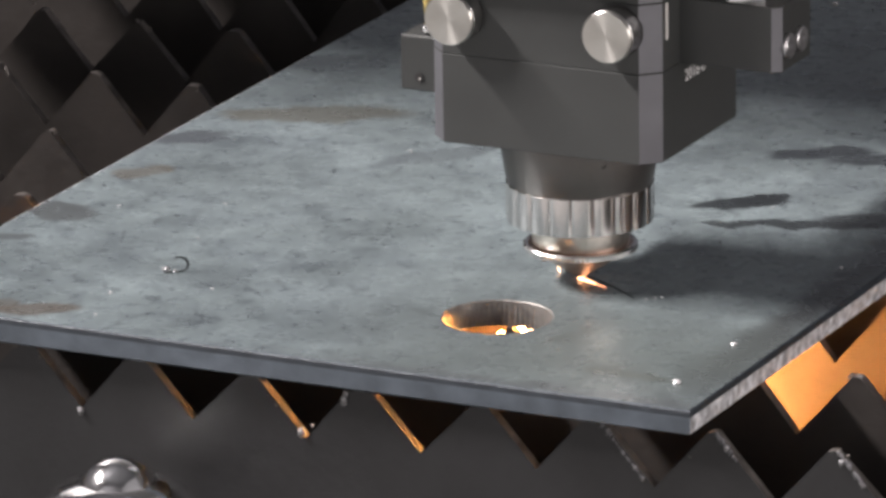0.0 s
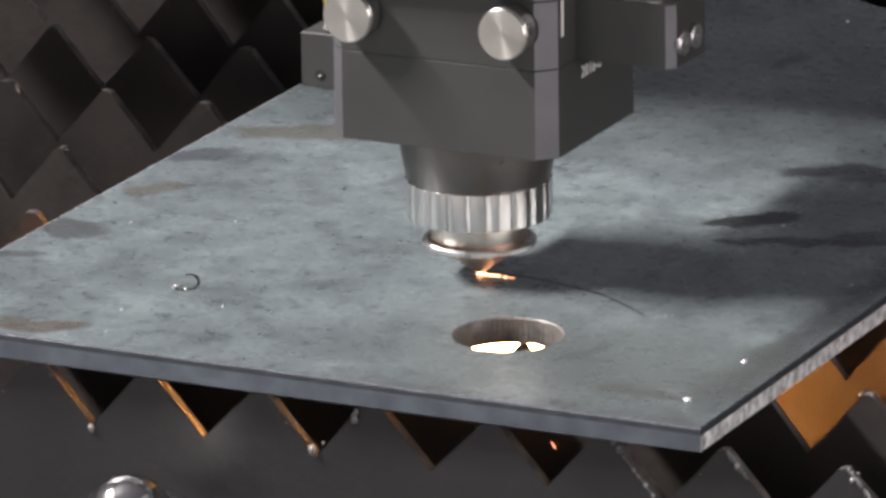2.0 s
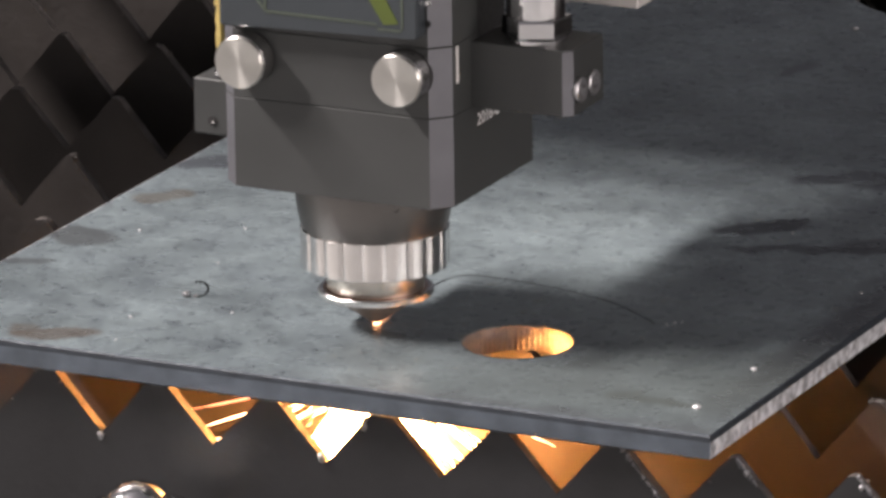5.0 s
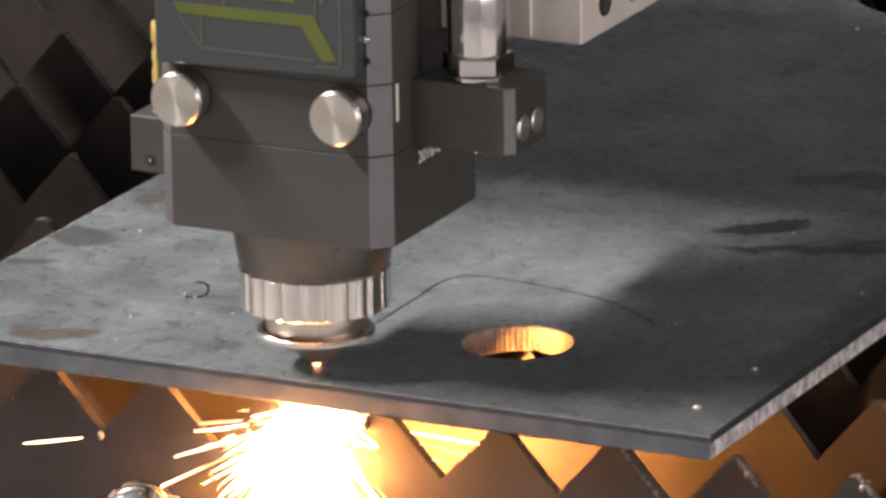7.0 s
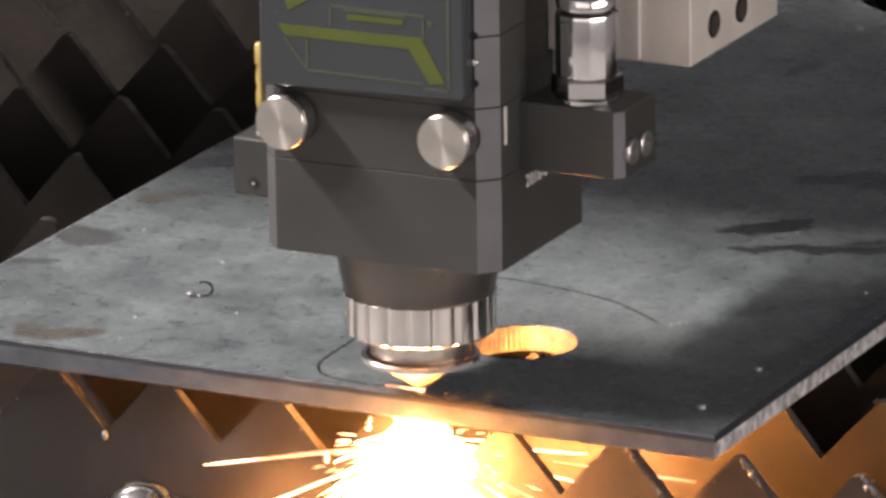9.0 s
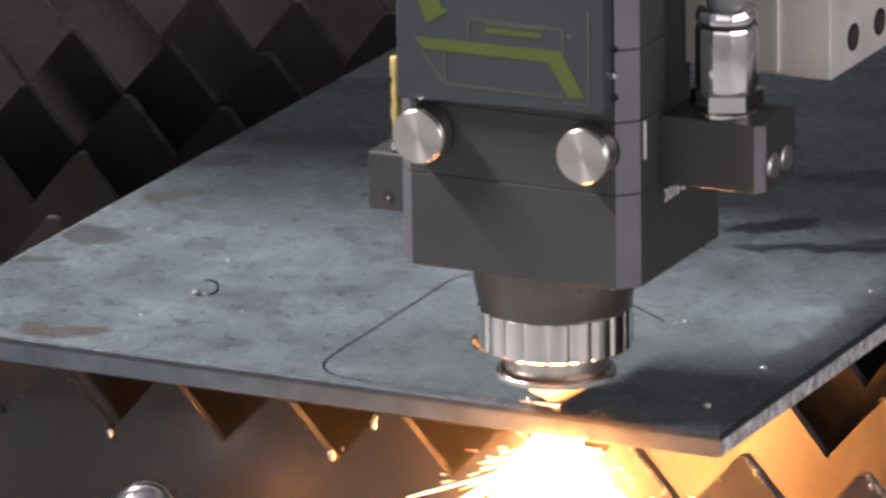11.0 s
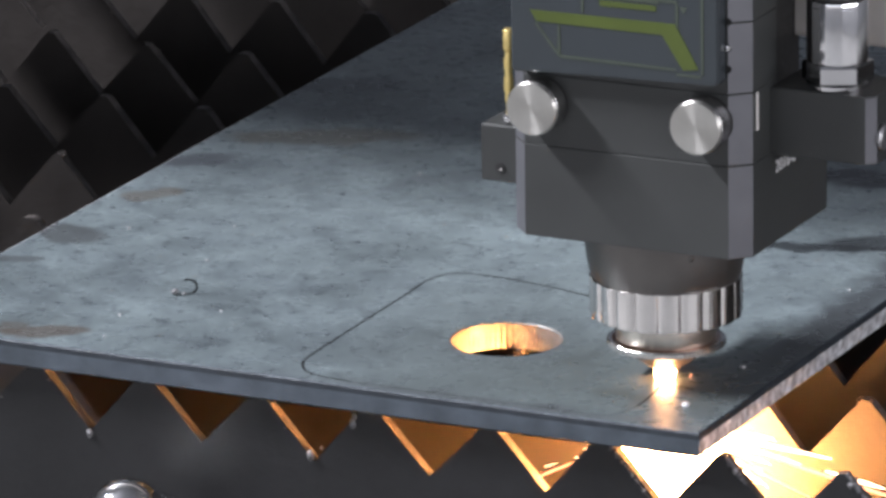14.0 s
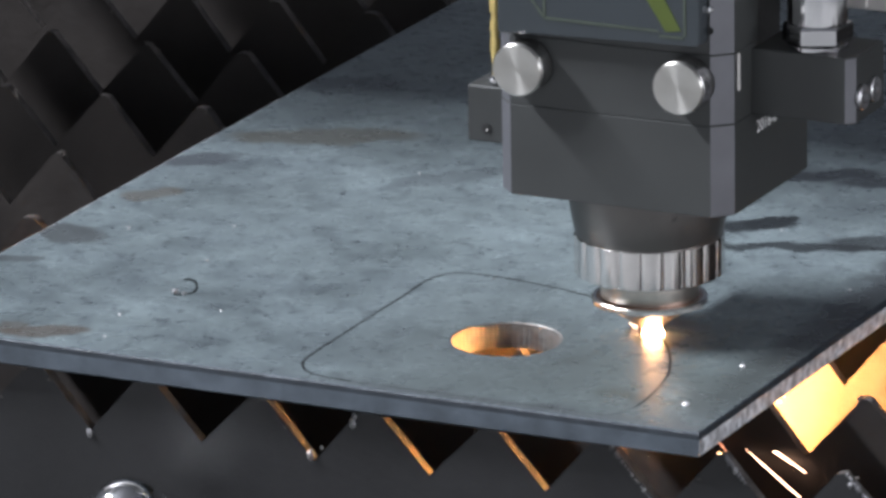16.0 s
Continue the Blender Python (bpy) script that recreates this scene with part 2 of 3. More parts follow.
def part(name, bm, mat, parent=None, label="", smooth=False, at=None):
    """One bmesh as one mesh object, under a thing or under a part."""
    me = bpy.data.meshes.new(name)
    bmesh.ops.recalc_face_normals(bm, faces=bm.faces)
    if smooth:
        for f in bm.faces:
            f.smooth = True
        for e in bm.edges:
            if len(e.link_faces) == 2 and e.calc_face_angle(0) > radians(35):
                e.smooth = False
    bm.to_mesh(me)
    bm.free()
    for one in (mat if isinstance(mat, (list, tuple)) else [mat]):
        me.materials.append(one)
    ob = new(name, me)
    ob.parent = parent
    if at is not None:
        ob.matrix_basis = at
    if label:
        tagged(ob, label)
    return ob


def thing(name, label, category, at=None, group="", kind=""):
    ob = new(name)
    ob.empty_display_size = 0.02
    if at is not None:
        ob.matrix_basis = at
    return tagged(ob, label, category, group, kind)


def box(lo, hi, bevel=0.0, segments=2, bm=None):
    bm = bm or bmesh.new()
    lo, hi = Vector(lo), Vector(hi)
    made = bmesh.ops.create_cube(bm, size=1.0)["verts"]
    for v in made:
        v.co = Vector([lo[i] + (v.co[i] + 0.5) * (hi[i] - lo[i]) for i in range(3)])
    if bevel:
        edges = list({e for v in made for e in v.link_edges})
        bmesh.ops.bevel(bm, geom=edges, offset=bevel, segments=segments, affect="EDGES", profile=0.5)
    return bm


def prism(outline, lo, hi, axis="z", bevel=0.0, bm=None):
    """A closed outline drawn out along an axis. z: outline in x, y; y: outline in x, z; x: outline in y, z."""
    bm = bm or bmesh.new()

    def place(a, b, h):
        return {"z": (a, b, h), "y": (a, h, b), "x": (h, a, b)}[axis]
    low = [bm.verts.new(place(a, b, lo)) for a, b in outline]
    top = [bm.verts.new(place(a, b, hi)) for a, b in outline]
    ends = [bm.faces.new(low), bm.faces.new(top)]
    n = len(outline)
    for i in range(n):
        bm.faces.new((low[i], low[(i + 1) % n], top[(i + 1) % n], top[i]))
    if bevel:
        edges = list({e for f in ends for e in f.edges})
        bmesh.ops.bevel(bm, geom=edges, offset=bevel, segments=2, affect="EDGES", profile=0.5)
    return bm


def turned(profile, segments=48, bm=None, swell=None):
    """A body of revolution round z from (radius, height) pairs; swell(angle, ring) scales a radius."""
    bm = bm or bmesh.new()
    rings = []
    for k, (r, z) in enumerate(profile):
        ring = []
        for i in range(segments):
            a = 2 * math.pi * i / segments
            s = r * (swell(a, k) if swell else 1.0)
            ring.append(bm.verts.new((s * math.cos(a), s * math.sin(a), z)))
        rings.append(ring)
    for ra, rb in zip(rings, rings[1:]):
        for i in range(segments):
            j = (i + 1) % segments
            bm.faces.new((ra[i], ra[j], rb[j], rb[i]))
    bm.faces.new(rings[0])
    bm.faces.new(rings[-1])
    return bm


def bead(radius, seed, squash=0.7, rough=0.2):
    """An uneven drop."""
    bm = bmesh.new()
    bmesh.ops.create_icosphere(bm, subdivisions=2, radius=radius)
    for v in bm.verts:
        k = 1 + rough * noise.noise(v.co / radius * 1.3 + Vector((seed * 3.1, seed, 0)))
        v.co = Vector((v.co.x * k, v.co.y * k, v.co.z * k * squash))
    return bm


# ---- the workshop ----
def slab(name, lo, hi, mat, label, parent=None):
    return tagged(part(name, box(lo, hi), mat, parent), label, "", "", "structure")


def walls():
    slab("floor", (-4.2, -5.2, -0.1), (4.2, 6.2, 0.0), CONCRETE, "grey concrete workshop floor")
    slab("ceiling", (-4.2, -5.2, 6.0), (4.2, 6.2, 6.1), CEILING, "grey sheet-metal workshop ceiling")
    plain = "pale grey plaster workshop wall"
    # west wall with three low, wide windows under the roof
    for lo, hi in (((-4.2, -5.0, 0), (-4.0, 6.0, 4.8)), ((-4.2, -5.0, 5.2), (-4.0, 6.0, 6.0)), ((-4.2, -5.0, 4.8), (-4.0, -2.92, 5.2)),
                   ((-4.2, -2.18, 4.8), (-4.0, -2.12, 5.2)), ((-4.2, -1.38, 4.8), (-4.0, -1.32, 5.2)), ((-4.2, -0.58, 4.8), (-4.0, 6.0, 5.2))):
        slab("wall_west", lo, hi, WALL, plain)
    # north wall is out of view, made dark to dim the sheet's reflection
    slab("wall_north", (-4.2, 6.0, 0), (4.2, 6.2, 6.0), WALL_NORTH, "unseen dark blue-grey wall, dimming reflections on the sheet")
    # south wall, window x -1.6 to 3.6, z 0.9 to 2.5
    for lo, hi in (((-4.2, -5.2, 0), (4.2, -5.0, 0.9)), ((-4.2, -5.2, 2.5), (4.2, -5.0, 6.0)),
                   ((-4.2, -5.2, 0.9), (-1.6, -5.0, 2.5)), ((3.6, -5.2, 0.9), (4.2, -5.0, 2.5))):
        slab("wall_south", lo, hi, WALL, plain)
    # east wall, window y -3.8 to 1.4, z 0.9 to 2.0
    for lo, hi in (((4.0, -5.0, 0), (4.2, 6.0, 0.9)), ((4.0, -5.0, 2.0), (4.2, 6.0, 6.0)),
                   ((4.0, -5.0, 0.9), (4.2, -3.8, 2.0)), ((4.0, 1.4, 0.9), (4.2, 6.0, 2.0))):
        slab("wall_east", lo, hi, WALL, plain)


walls()
BED_TOP = TABLE - 0.135
slab("machine_bed", (-0.75, -0.10, 0.0), (0.50, 0.90, BED_TOP), BED, "dark painted bed of the cutting machine")


# ---- support slats ----
PITCH, THICK, SHEET_T = 0.0388, 0.0036, 0.0083
TIP, VALLEY = -SHEET_T, -SHEET_T - 0.0211


def slat(k, y, phase):
    """A toothed slat on edge: blunt, burnt points under the sheet, and slag-crusted flanks."""
    rnd = random.Random(40 + k)
    outline = []
    x = phase - 17 * PITCH
    first = x - PITCH / 2
    while x < 0.42:
        under = -0.29 < x < 0.01
        tip = TIP - (0.0 if under else rnd.uniform(0.0, 0.0012))
        w = rnd.uniform(0.0012, 0.0022)
        v = VALLEY + (0.0015 if k == 0 else 0.0) + rnd.uniform(-0.001, 0.001)
        outline += [(x - PITCH / 2, v), (x - w - rnd.uniform(0, 0.001), tip - rnd.uniform(0.0002, 0.002)), (x - w * 0.4, tip), (x + w * 0.6, tip),
                    (x + w + rnd.uniform(0, 0.001), tip - rnd.uniform(0.0002, 0.002))]
        x += PITCH
    last = x - PITCH / 2
    outline += [(last, VALLEY), (last, -0.135), (first, -0.135)]
    bm = prism(outline, -THICK / 2, THICK / 2, "y")
    for f in bm.faces:
        if len(f.verts) == 4 and f.calc_center_median().z > -0.06 and len({round(v.co.y, 5) for v in f.verts}) == 2:
            f.material_index = 1
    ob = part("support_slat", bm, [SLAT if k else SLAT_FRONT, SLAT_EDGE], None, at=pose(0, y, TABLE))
    ob["phase"] = phase
    return tagged(ob, "scorched brown steel slat with a saw-toothed top under the sheet" if k else "dark steel front slat with saw-toothed top and slag drops", "slat", "support slats under the sheet")


SLAT_Y = [0.0090 + 0.0685 * k for k in range(10)]
SLATS = []
for k, y in enumerate(SLAT_Y):
    SLATS.append(slat(k, y, (0.0042, 0.0210, 0.0048, 0.0169, -0.0030, 0.0165, -0.0056, 0.0160, -0.0050, 0.0160)[k]))


# ---- the sheet ----
HOLES = ((-0.0921, 0.0610, 0.0170), (-0.1185, 0.504, 0.0460))
SHEET_LO, SHEET_HI = (-0.2805, 0.0), (0.0, 0.78)


def steel_sheet():
    """A sheet with two round holes cut through it: top and bottom skins in rings round each hole, rounded rims."""
    bm = bmesh.new()
    e = 0.0008
    cells = ((SHEET_LO[0], SHEET_LO[1], SHEET_HI[0], 0.25, HOLES[0]), (SHEET_LO[0], 0.25, SHEET_HI[0], SHEET_HI[1], HOLES[1]))
    n = 240
    rnd = random.Random(12)
    for z in (0.0, -SHEET_T):
        for x0, y0, x1, y1, (cx, cy, r) in cells:
            X0, X1 = x0 + e, x1 - e
            Y0 = y0 + e if y0 == SHEET_LO[1] else y0
            Y1 = y1 - e if y1 == SHEET_HI[1] else y1
            angles = [2 * math.pi * i / n for i in range(n)] + [math.atan2(b - cy, a - cx) % (2 * math.pi) for a in (X0, X1) for b in (Y0, Y1)]
            angles = sorted(set(round(a, 6) for a in angles))
            inner, outer = [], []
            for a in angles:
                dx, dy = math.cos(a), math.sin(a)
                reach = min(((X1 if dx > 0 else X0) - cx) / dx if abs(dx) > 1e-9 else 9, ((Y1 if dy > 0 else Y0) - cy) / dy if abs(dy) > 1e-9 else 9)
                inner.append(bm.verts.new((cx + (r + 0.0004) * dx, cy + (r + 0.0004) * dy, z)))
                outer.append(bm.verts.new((cx + reach * dx, cy + reach * dy, z)))
            m = len(angles)
            for i in range(m):
                j = (i + 1) % m
                f = bm.faces.new((inner[i], inner[j], outer[j], outer[i]))
                f.material_index = 0
            if z == 0.0:
                low = []
                for d, zz, rr in ((0, -0.0004, r), (1, -SHEET_T, r)):
                    ripple = [rr - (0.00006 * (i % 4 < 2) if d == 0 else 0.00014 * (i % 4 < 2) + rnd.uniform(0.0, 0.00007)) for i in range(len(angles))]
                    low.append([bm.verts.new((cx + q * math.cos(a), cy + q * math.sin(a), zz)) for a, q in zip(angles, ripple)])
                for ra, rb in ((inner, low[0]), (low[0], low[1])):
                    for i in range(m):
                        j = (i + 1) % m
                        f = bm.faces.new((ra[i], ra[j], rb[j], rb[i]))
                        f.material_index = 1
    # the rim: a rounded band round the four sides
    (x0, y0), (x1, y1) = SHEET_LO, SHEET_HI
    profile = [(e, 0.0), (e * 0.45, -e * 0.2), (e * 0.15, -e * 0.7), (0.0, -0.0021), (0.0, -SHEET_T + 0.0004), (e, -SHEET_T)]
    corners = ((x0, y0, 1, 1), (x1, y0, -1, 1), (x1, y1, -1, -1), (x0, y1, 1, -1))
    loops = [[bm.verts.new((cx + sx * d, cy + sy * d, z)) for cx, cy, sx, sy in corners] for d, z in profile]
    for k, (la, lb) in enumerate(zip(loops, loops[1:])):
        for i in range(4):
            j = (i + 1) % 4
            f = bm.faces.new((la[i], la[j], lb[j], lb[i]))
            # 4 is the lip band with its shade painted in
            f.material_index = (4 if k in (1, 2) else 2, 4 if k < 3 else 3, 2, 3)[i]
    for v in bm.verts:      # thinned towards the free corner to fit the camera's view
        if v.co.z < -SHEET_T / 2:
            if v.co.x > -0.003:
                v.co.x -= 0.0003
            v.co.z += 0.0006 * min(1.0, max(0.0, (v.co.x + 0.09) / 0.09))
    ob = part("steel_sheet", bm, [SHEET, HOLE_WALL, SHEET_FRONT, SHEET_EDGE, SHEET_LIP_SHADE], None, at=pose(0, 0, TABLE))
    return tagged(ob, "blue-grey hot-rolled steel sheet with round holes, lying on slats", "steel sheet")


steel_sheet()

# ---- the cutting head ----
MM = 0.001
head = thing("cutting_head", "dark grey laser cutting head with steel knobs and fluted collar", "laser head", pose(*CUT[0][1:], TABLE))


def chamfered(x0, x1, y0, y1, c, cb=0.0):
    """Outline of a block with chamfered front corners."""
    cb = cb or 0.0008
    return [(x0 + c, y0), (x1 - c, y0), (x1, y0 + c), (x1, y1 - cb), (x1 - cb, y1), (x0 + cb, y1), (x0, y1 - cb), (x0, y0 + c)]


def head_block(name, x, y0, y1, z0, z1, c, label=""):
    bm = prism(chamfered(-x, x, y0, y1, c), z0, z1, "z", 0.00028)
    # 45-degree chamfers get the lighter, lit colour
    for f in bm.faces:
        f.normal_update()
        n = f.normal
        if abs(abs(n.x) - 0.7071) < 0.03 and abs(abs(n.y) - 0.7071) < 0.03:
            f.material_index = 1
    return part(name, bm, [PAINT, LIT_BEVEL], head, label)


def build_head():
    # lower housing
    head_block("lower_housing", 0.0387, -0.0283, 0.0336, 0.0485, 0.0771, 0.0055, "dark grey anodised lower housing")
    # knob band and the stacked blocks over it, each with a shoulder at the back
    for name, z0, z1 in (("knob_band", 0.0772, 0.0991), ("upper_block", 0.0992, 0.1208), ("upper_block", 0.1209, 0.1421), ("upper_block", 0.1422, 0.2200)):
        head_block(name, 0.0387, -0.0283, -0.0045, z0, z1, 0.0055)
    part("inner_column", box((-0.0300, -0.0045, 0.0772), (0.0300, 0.0330, 0.2200), 0.0010), BLACK, head)
    # conical seat, collar, neck, flange and nozzle on the axis
    part("cone_seat", turned([(0.0225, 0.0322), (0.0232, 0.0345), (0.0242, 0.0400), (0.0250, 0.0470), (0.0250, 0.0486)], 64), SEAT, head, "dark conical seat", True)

    def flutes(a, k):
        s = (a * 20 / (2 * math.pi)) % 1.0
        return 1.0 - (0.034 * abs(2 * s - 1) ** 4 if 0 < k < 5 else 0.0)
    part("fluted_collar", turned([(0.0212, 0.0203), (0.0229, 0.0203), (0.0232, 0.0206), (0.0232, 0.0324), (0.0229, 0.0326), (0.0212, 0.0326)], 400, swell=flutes), COLLAR, head,
         "bright fluted steel collar", True)
    part("neck", turned([(0.0150, 0.0122), (0.0152, 0.0126), (0.0152, 0.0180), (0.0160, 0.0190), (0.0160, 0.0204)], 64), NECK, head, "warm grey neck ring", True)

    def knurl(a, k):
        return 1.0 + (0.008 * math.sin(a * 80) if k in (1, 2) else 0)
    flange = part("flange_ring", turned([(0.0150, 0.0103), (0.0168, 0.0105), (0.0172, 0.0110), (0.0172, 0.0122), (0.0165, 0.0124), (0.0156, 0.0128), (0.0151, 0.0128)], 96), FLANGE, head,
                  "dark copper-toned flange", True)
    part("knurled_rim", turned([(0.0170, 0.0104), (0.0179, 0.0107), (0.0179, 0.0120), (0.0174, 0.0125), (0.0170, 0.0124)], 480, swell=knurl), COLLAR, flange, "bright knurled steel rim", True)
    part("nozzle", turned([(0.0012, 0.0012), (0.0020, 0.0012), (0.0028, 0.0018), (0.0122, 0.0084), (0.0156, 0.0105)], 64), NOZZLE, head, "small copper nozzle cone", True)
    # clamp screw on the cone seat
    part("clamp_screw", turned([(0.0011, -0.0030), (0.0012, 0.0002), (0.0009, 0.0004), (0.0006, -0.0004)], 20), SEAT, head, "", True,
         at=pose(0.0163, -0.0182, 0.0440, 90, 0, 42))
    # knobs: turned cylinders with a rounded rim and a concentric face
    for x in (-0.0270, 0.0262):
        bm = turned([(0.0074, 0), (0.0078, 0.0004), (0.0078, 0.0072), (0.0082, 0.0074), (0.0082, 0.0084), (0.0078, 0.0088), (0.0060, 0.0087), (0.0030, 0.0086), (0.0002, 0.0086)], 64)
        knob = part("clamp_knob", bm, BRUSHED, head, "turned bright steel clamp knob", True, at=pose(x, -0.0281, 0.0904, 90, 0, 0))
        part("washer", turned([(0.0082, -0.0006), (0.0082, 0.0006), (0.0074, 0.0008)], 48), BLACK, knob)
        rim = turned([(0.00785, 0.0012), (0.00835, 0.0016), (0.00835, 0.0072), (0.00785, 0.0080)], 24)
        part("grip_band", rim, KNOB_SIDE, knob, "ground steel band round the knob")
    # overhanging smoked front cover with its print
    outline = []
    for cx, cz, a0 in ((0.0315, 0.1045, -90), (0.0315, 0.1900, 0), (-0.0335, 0.1900, 90), (-0.0335, 0.1020, 180)):
        for i in range(5):
            a = radians(a0 + i * 22.5)
            outline.append((cx + 0.0012 * math.cos(a), cz + 0.0012 * math.sin(a)))
    cover = part("front_cover", prism(outline, -0.0340, -0.0283, "y", 0.0008), COVER, head, "smoked dark cover plate with lime print")
    y0, y1 = -0.03418, -0.0339

    def flat(name, pts, mat):
        part(name, prism([(x * MM, z * MM) for x, z in pts], y0, y1, "y"), mat, cover)
    flat("lime_stripe", [(-28.3, 120.3), (18.8, 120.7), (26.3, 107.6), (21.3, 106.9), (14.6, 117.0), (-26.0, 117.0)], LIME)
    flat("lime_bar", [(-5.5, 125.5), (12.7, 125.6), (12.7, 124.0), (-5.5, 123.8)], LIME)
    flat("lime_arrow", [(-24.6, 136.0), (-20.6, 136.0), (-19.9, 130.3), (-17.4, 129.0), (-24.8, 124.6), (-27.6, 132.6), (-24.9, 131.4)], LIME)

    def line(a, b, w=0.35):
        (xa, za), (xb, zb) = a, b
        d = math.hypot(xb - xa, zb - za)
        nx, nz = -(zb - za) / d * w, (xb - xa) / d * w
        flat("thin_line", [(xa + nx, za + nz), (xb + nx, zb + nz), (xb - nx, zb - nz), (xa - nx, za - nz)], LIME_FAINT)
    for a, b in (((-26.3, 116.4), (-18.8, 107.2)), ((-18.8, 107.0), (19.0, 106.8)), ((-18.8, 107.4), (-18.8, 116.4)), ((-10.9, 127.5), (19.4, 127.3)),
                 ((-10.9, 127.3), (-11.1, 121.2)), ((19.4, 127.0), (19.4, 119.2)), ((27.5, 106.0), (27.5, 134.0)), ((19.2, 105.4), (27.0, 105.4)), ((-6.5, 126.6), (13.5, 126.7))):
        line(a, b)
    flat("mark", [(20.4, 126.0), (22.6, 126.0), (21.5, 124.2)], LIME_FAINT)
    # screw on the strip beside the cover; black discs paint the dark of sockets
    part("cover_screw", turned([(0.0012, 0), (0.0013, 0.0004), (0.0009, 0.0014), (0.0002, 0.0016)], 20), CHROME, head, "", True, at=pose(0.0333, -0.0283, 0.1137, 90, 0, 0))
    part("socket_shade_disc", turned([(0.0011, -0.0002), (0.0011, 0.0002)], 16), BLACK, head, at=pose(0.0333, -0.0283, 0.1070, 90, 0, 0))
    part("socket_shade_disc", turned([(0.0011, -0.0002), (0.0011, 0.0002)], 16), BLACK, head, at=pose(0.0333, -0.0283, 0.1215, 90, 0, 0))
    # slot strip on the flank
    part("slot_strip", box((0.0380, -0.0205, 0.0868), (0.0391, -0.0190, 0.0985), 0.0003), MOUNT, head)
    # bracket with a screw on the other flank, and the brass rod over it
    br = part("side_bracket", prism([(-0.0525, -0.0180), (-0.0386, -0.0180), (-0.0386, -0.0040), (-0.0525, -0.0040)], 0.0606, 0.0785, "z", 0.0006), PAINT, head, "small dark side bracket")
    # black disc paints the dark of the screw hole
    part("bracket_screw", turned([(0.0016, -0.0002), (0.0016, 0.0003)], 20), BLACK, br, at=pose(-0.0462, -0.0180, 0.0650, 90, 0, 0))
    part("bracket_screw", turned([(0.0003, -0.0002), (0.0004, 0.0004)], 12), MOUNT, br, at=pose(-0.0459, -0.0181, 0.0647, 90, 0, 0))
    part("brass_rod", turned([(0.0010, 0.0790), (0.0010, 0.0850), (0.0012, 0.0856), (0.0012, 0.0880), (0.0015, 0.0890), (0.0015, 0.0925), (0.0012, 0.0935), (0.0012, 0.0950), (0.0015, 0.0960), (0.0014, 0.0985), (0.0011, 0.0995), (0.0011, 0.1012), (0.0016, 0.1016), (0.0016, 0.1072), (0.0012, 0.1078)], 24), BRASS, head,
         "thin yellow brass rod", True, at=pose(-0.0445, -0.0150, 0))
    part("rod_nut", turned([(0.0011, 0), (0.0019, 0.0003), (0.0021, 0.0014), (0.0014, 0.0026)], 16), CHROME, head, "", True, at=pose(-0.0445, -0.0150, 0.0790))
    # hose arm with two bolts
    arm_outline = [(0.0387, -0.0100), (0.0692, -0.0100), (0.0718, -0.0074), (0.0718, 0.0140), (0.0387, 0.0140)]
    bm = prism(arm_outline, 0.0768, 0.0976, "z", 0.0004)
    # the arm's chamfer takes the painted-in light too
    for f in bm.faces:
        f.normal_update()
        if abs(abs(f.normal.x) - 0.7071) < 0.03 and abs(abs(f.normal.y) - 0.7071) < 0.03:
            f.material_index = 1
    arm = part("hose_arm", bm, [PAINT, LIT_BEVEL], head, "dark block that carries the hose fitting")
    for y in (-0.0042, 0.0050):
        part("arm_bolt", turned([(0.0038, 0), (0.0040, 0.0003), (0.0040, 0.0012), (0.0035, 0.0017), (0.0018, 0.0017), (0.0016, 0.0002)], 32), BOLT, arm, "bright steel socket bolt", True,
                 at=pose(0.0718, y, 0.0845, 0, 90, 0))
    # hose fitting
    hexagon = [(0.0107 * math.cos(radians(60 * i + 24)), 0.0107 * math.sin(radians(60 * i + 24))) for i in range(6)]
    def facets(a, k):
        return 1.0 - 0.022 * abs(math.sin(6 * a)) ** 0.5
    fit = part("hose_fitting", turned([(0.0084, 0.0076), (0.0093, 0.0080), (0.0094, 0.0088), (0.0094, 0.0258), (0.0092, 0.0266), (0.0082, 0.0270)], 144, swell=facets), CHROME, head,
               "polished chrome hose fitting", True, at=pose(0.0560, 0.0005, 0.0976))
    part("fitting_groove", turned([(0.0078, 0.0266), (0.0078, 0.0290)], 48), BLACK, fit, "dark seal groove", True)
    part("release_ring", turned([(0.0080, 0.0282), (0.0091, 0.0284), (0.0092, 0.0300), (0.0086, 0.0318), (0.0070, 0.0326)], 48), CHROME, fit, "chrome release ring", True)
    part("hex_nut", prism(hexagon, 0.0014, 0.0078, "z", 0.0009), CHROME, fit)
    part("washer", turned([(0.0085, 0), (0.0095, 0.0002), (0.0095, 0.0013), (0.0085, 0.0015)], 40), CHROME, fit, "", True)
    part("hose_stub", turned([(0.0060, 0.0322), (0.0060, 0.0800)], 32), HOSE, fit, "glossy smoke-grey hose above the fitting", True)
    # grey mounting block behind
    mount = part("mount_block", box((0.0330, 0.0300, 0.1016), (0.0762, 0.0945, 0.1660), 0.0006), MOUNT, head, "grey aluminium mounting block")
    part("mount_step", box((0.0300, 0.0285, 0.1028), (0.0600, 0.0299, 0.1660), 0.0003), MOUNT, mount)
    # black strip laid on for the dark of a slot
    part("slot_shade_strip", box((0.0480, 0.0275, 0.1290), (0.0690, 0.0310, 0.1330), 0.0003), BLACK, mount)
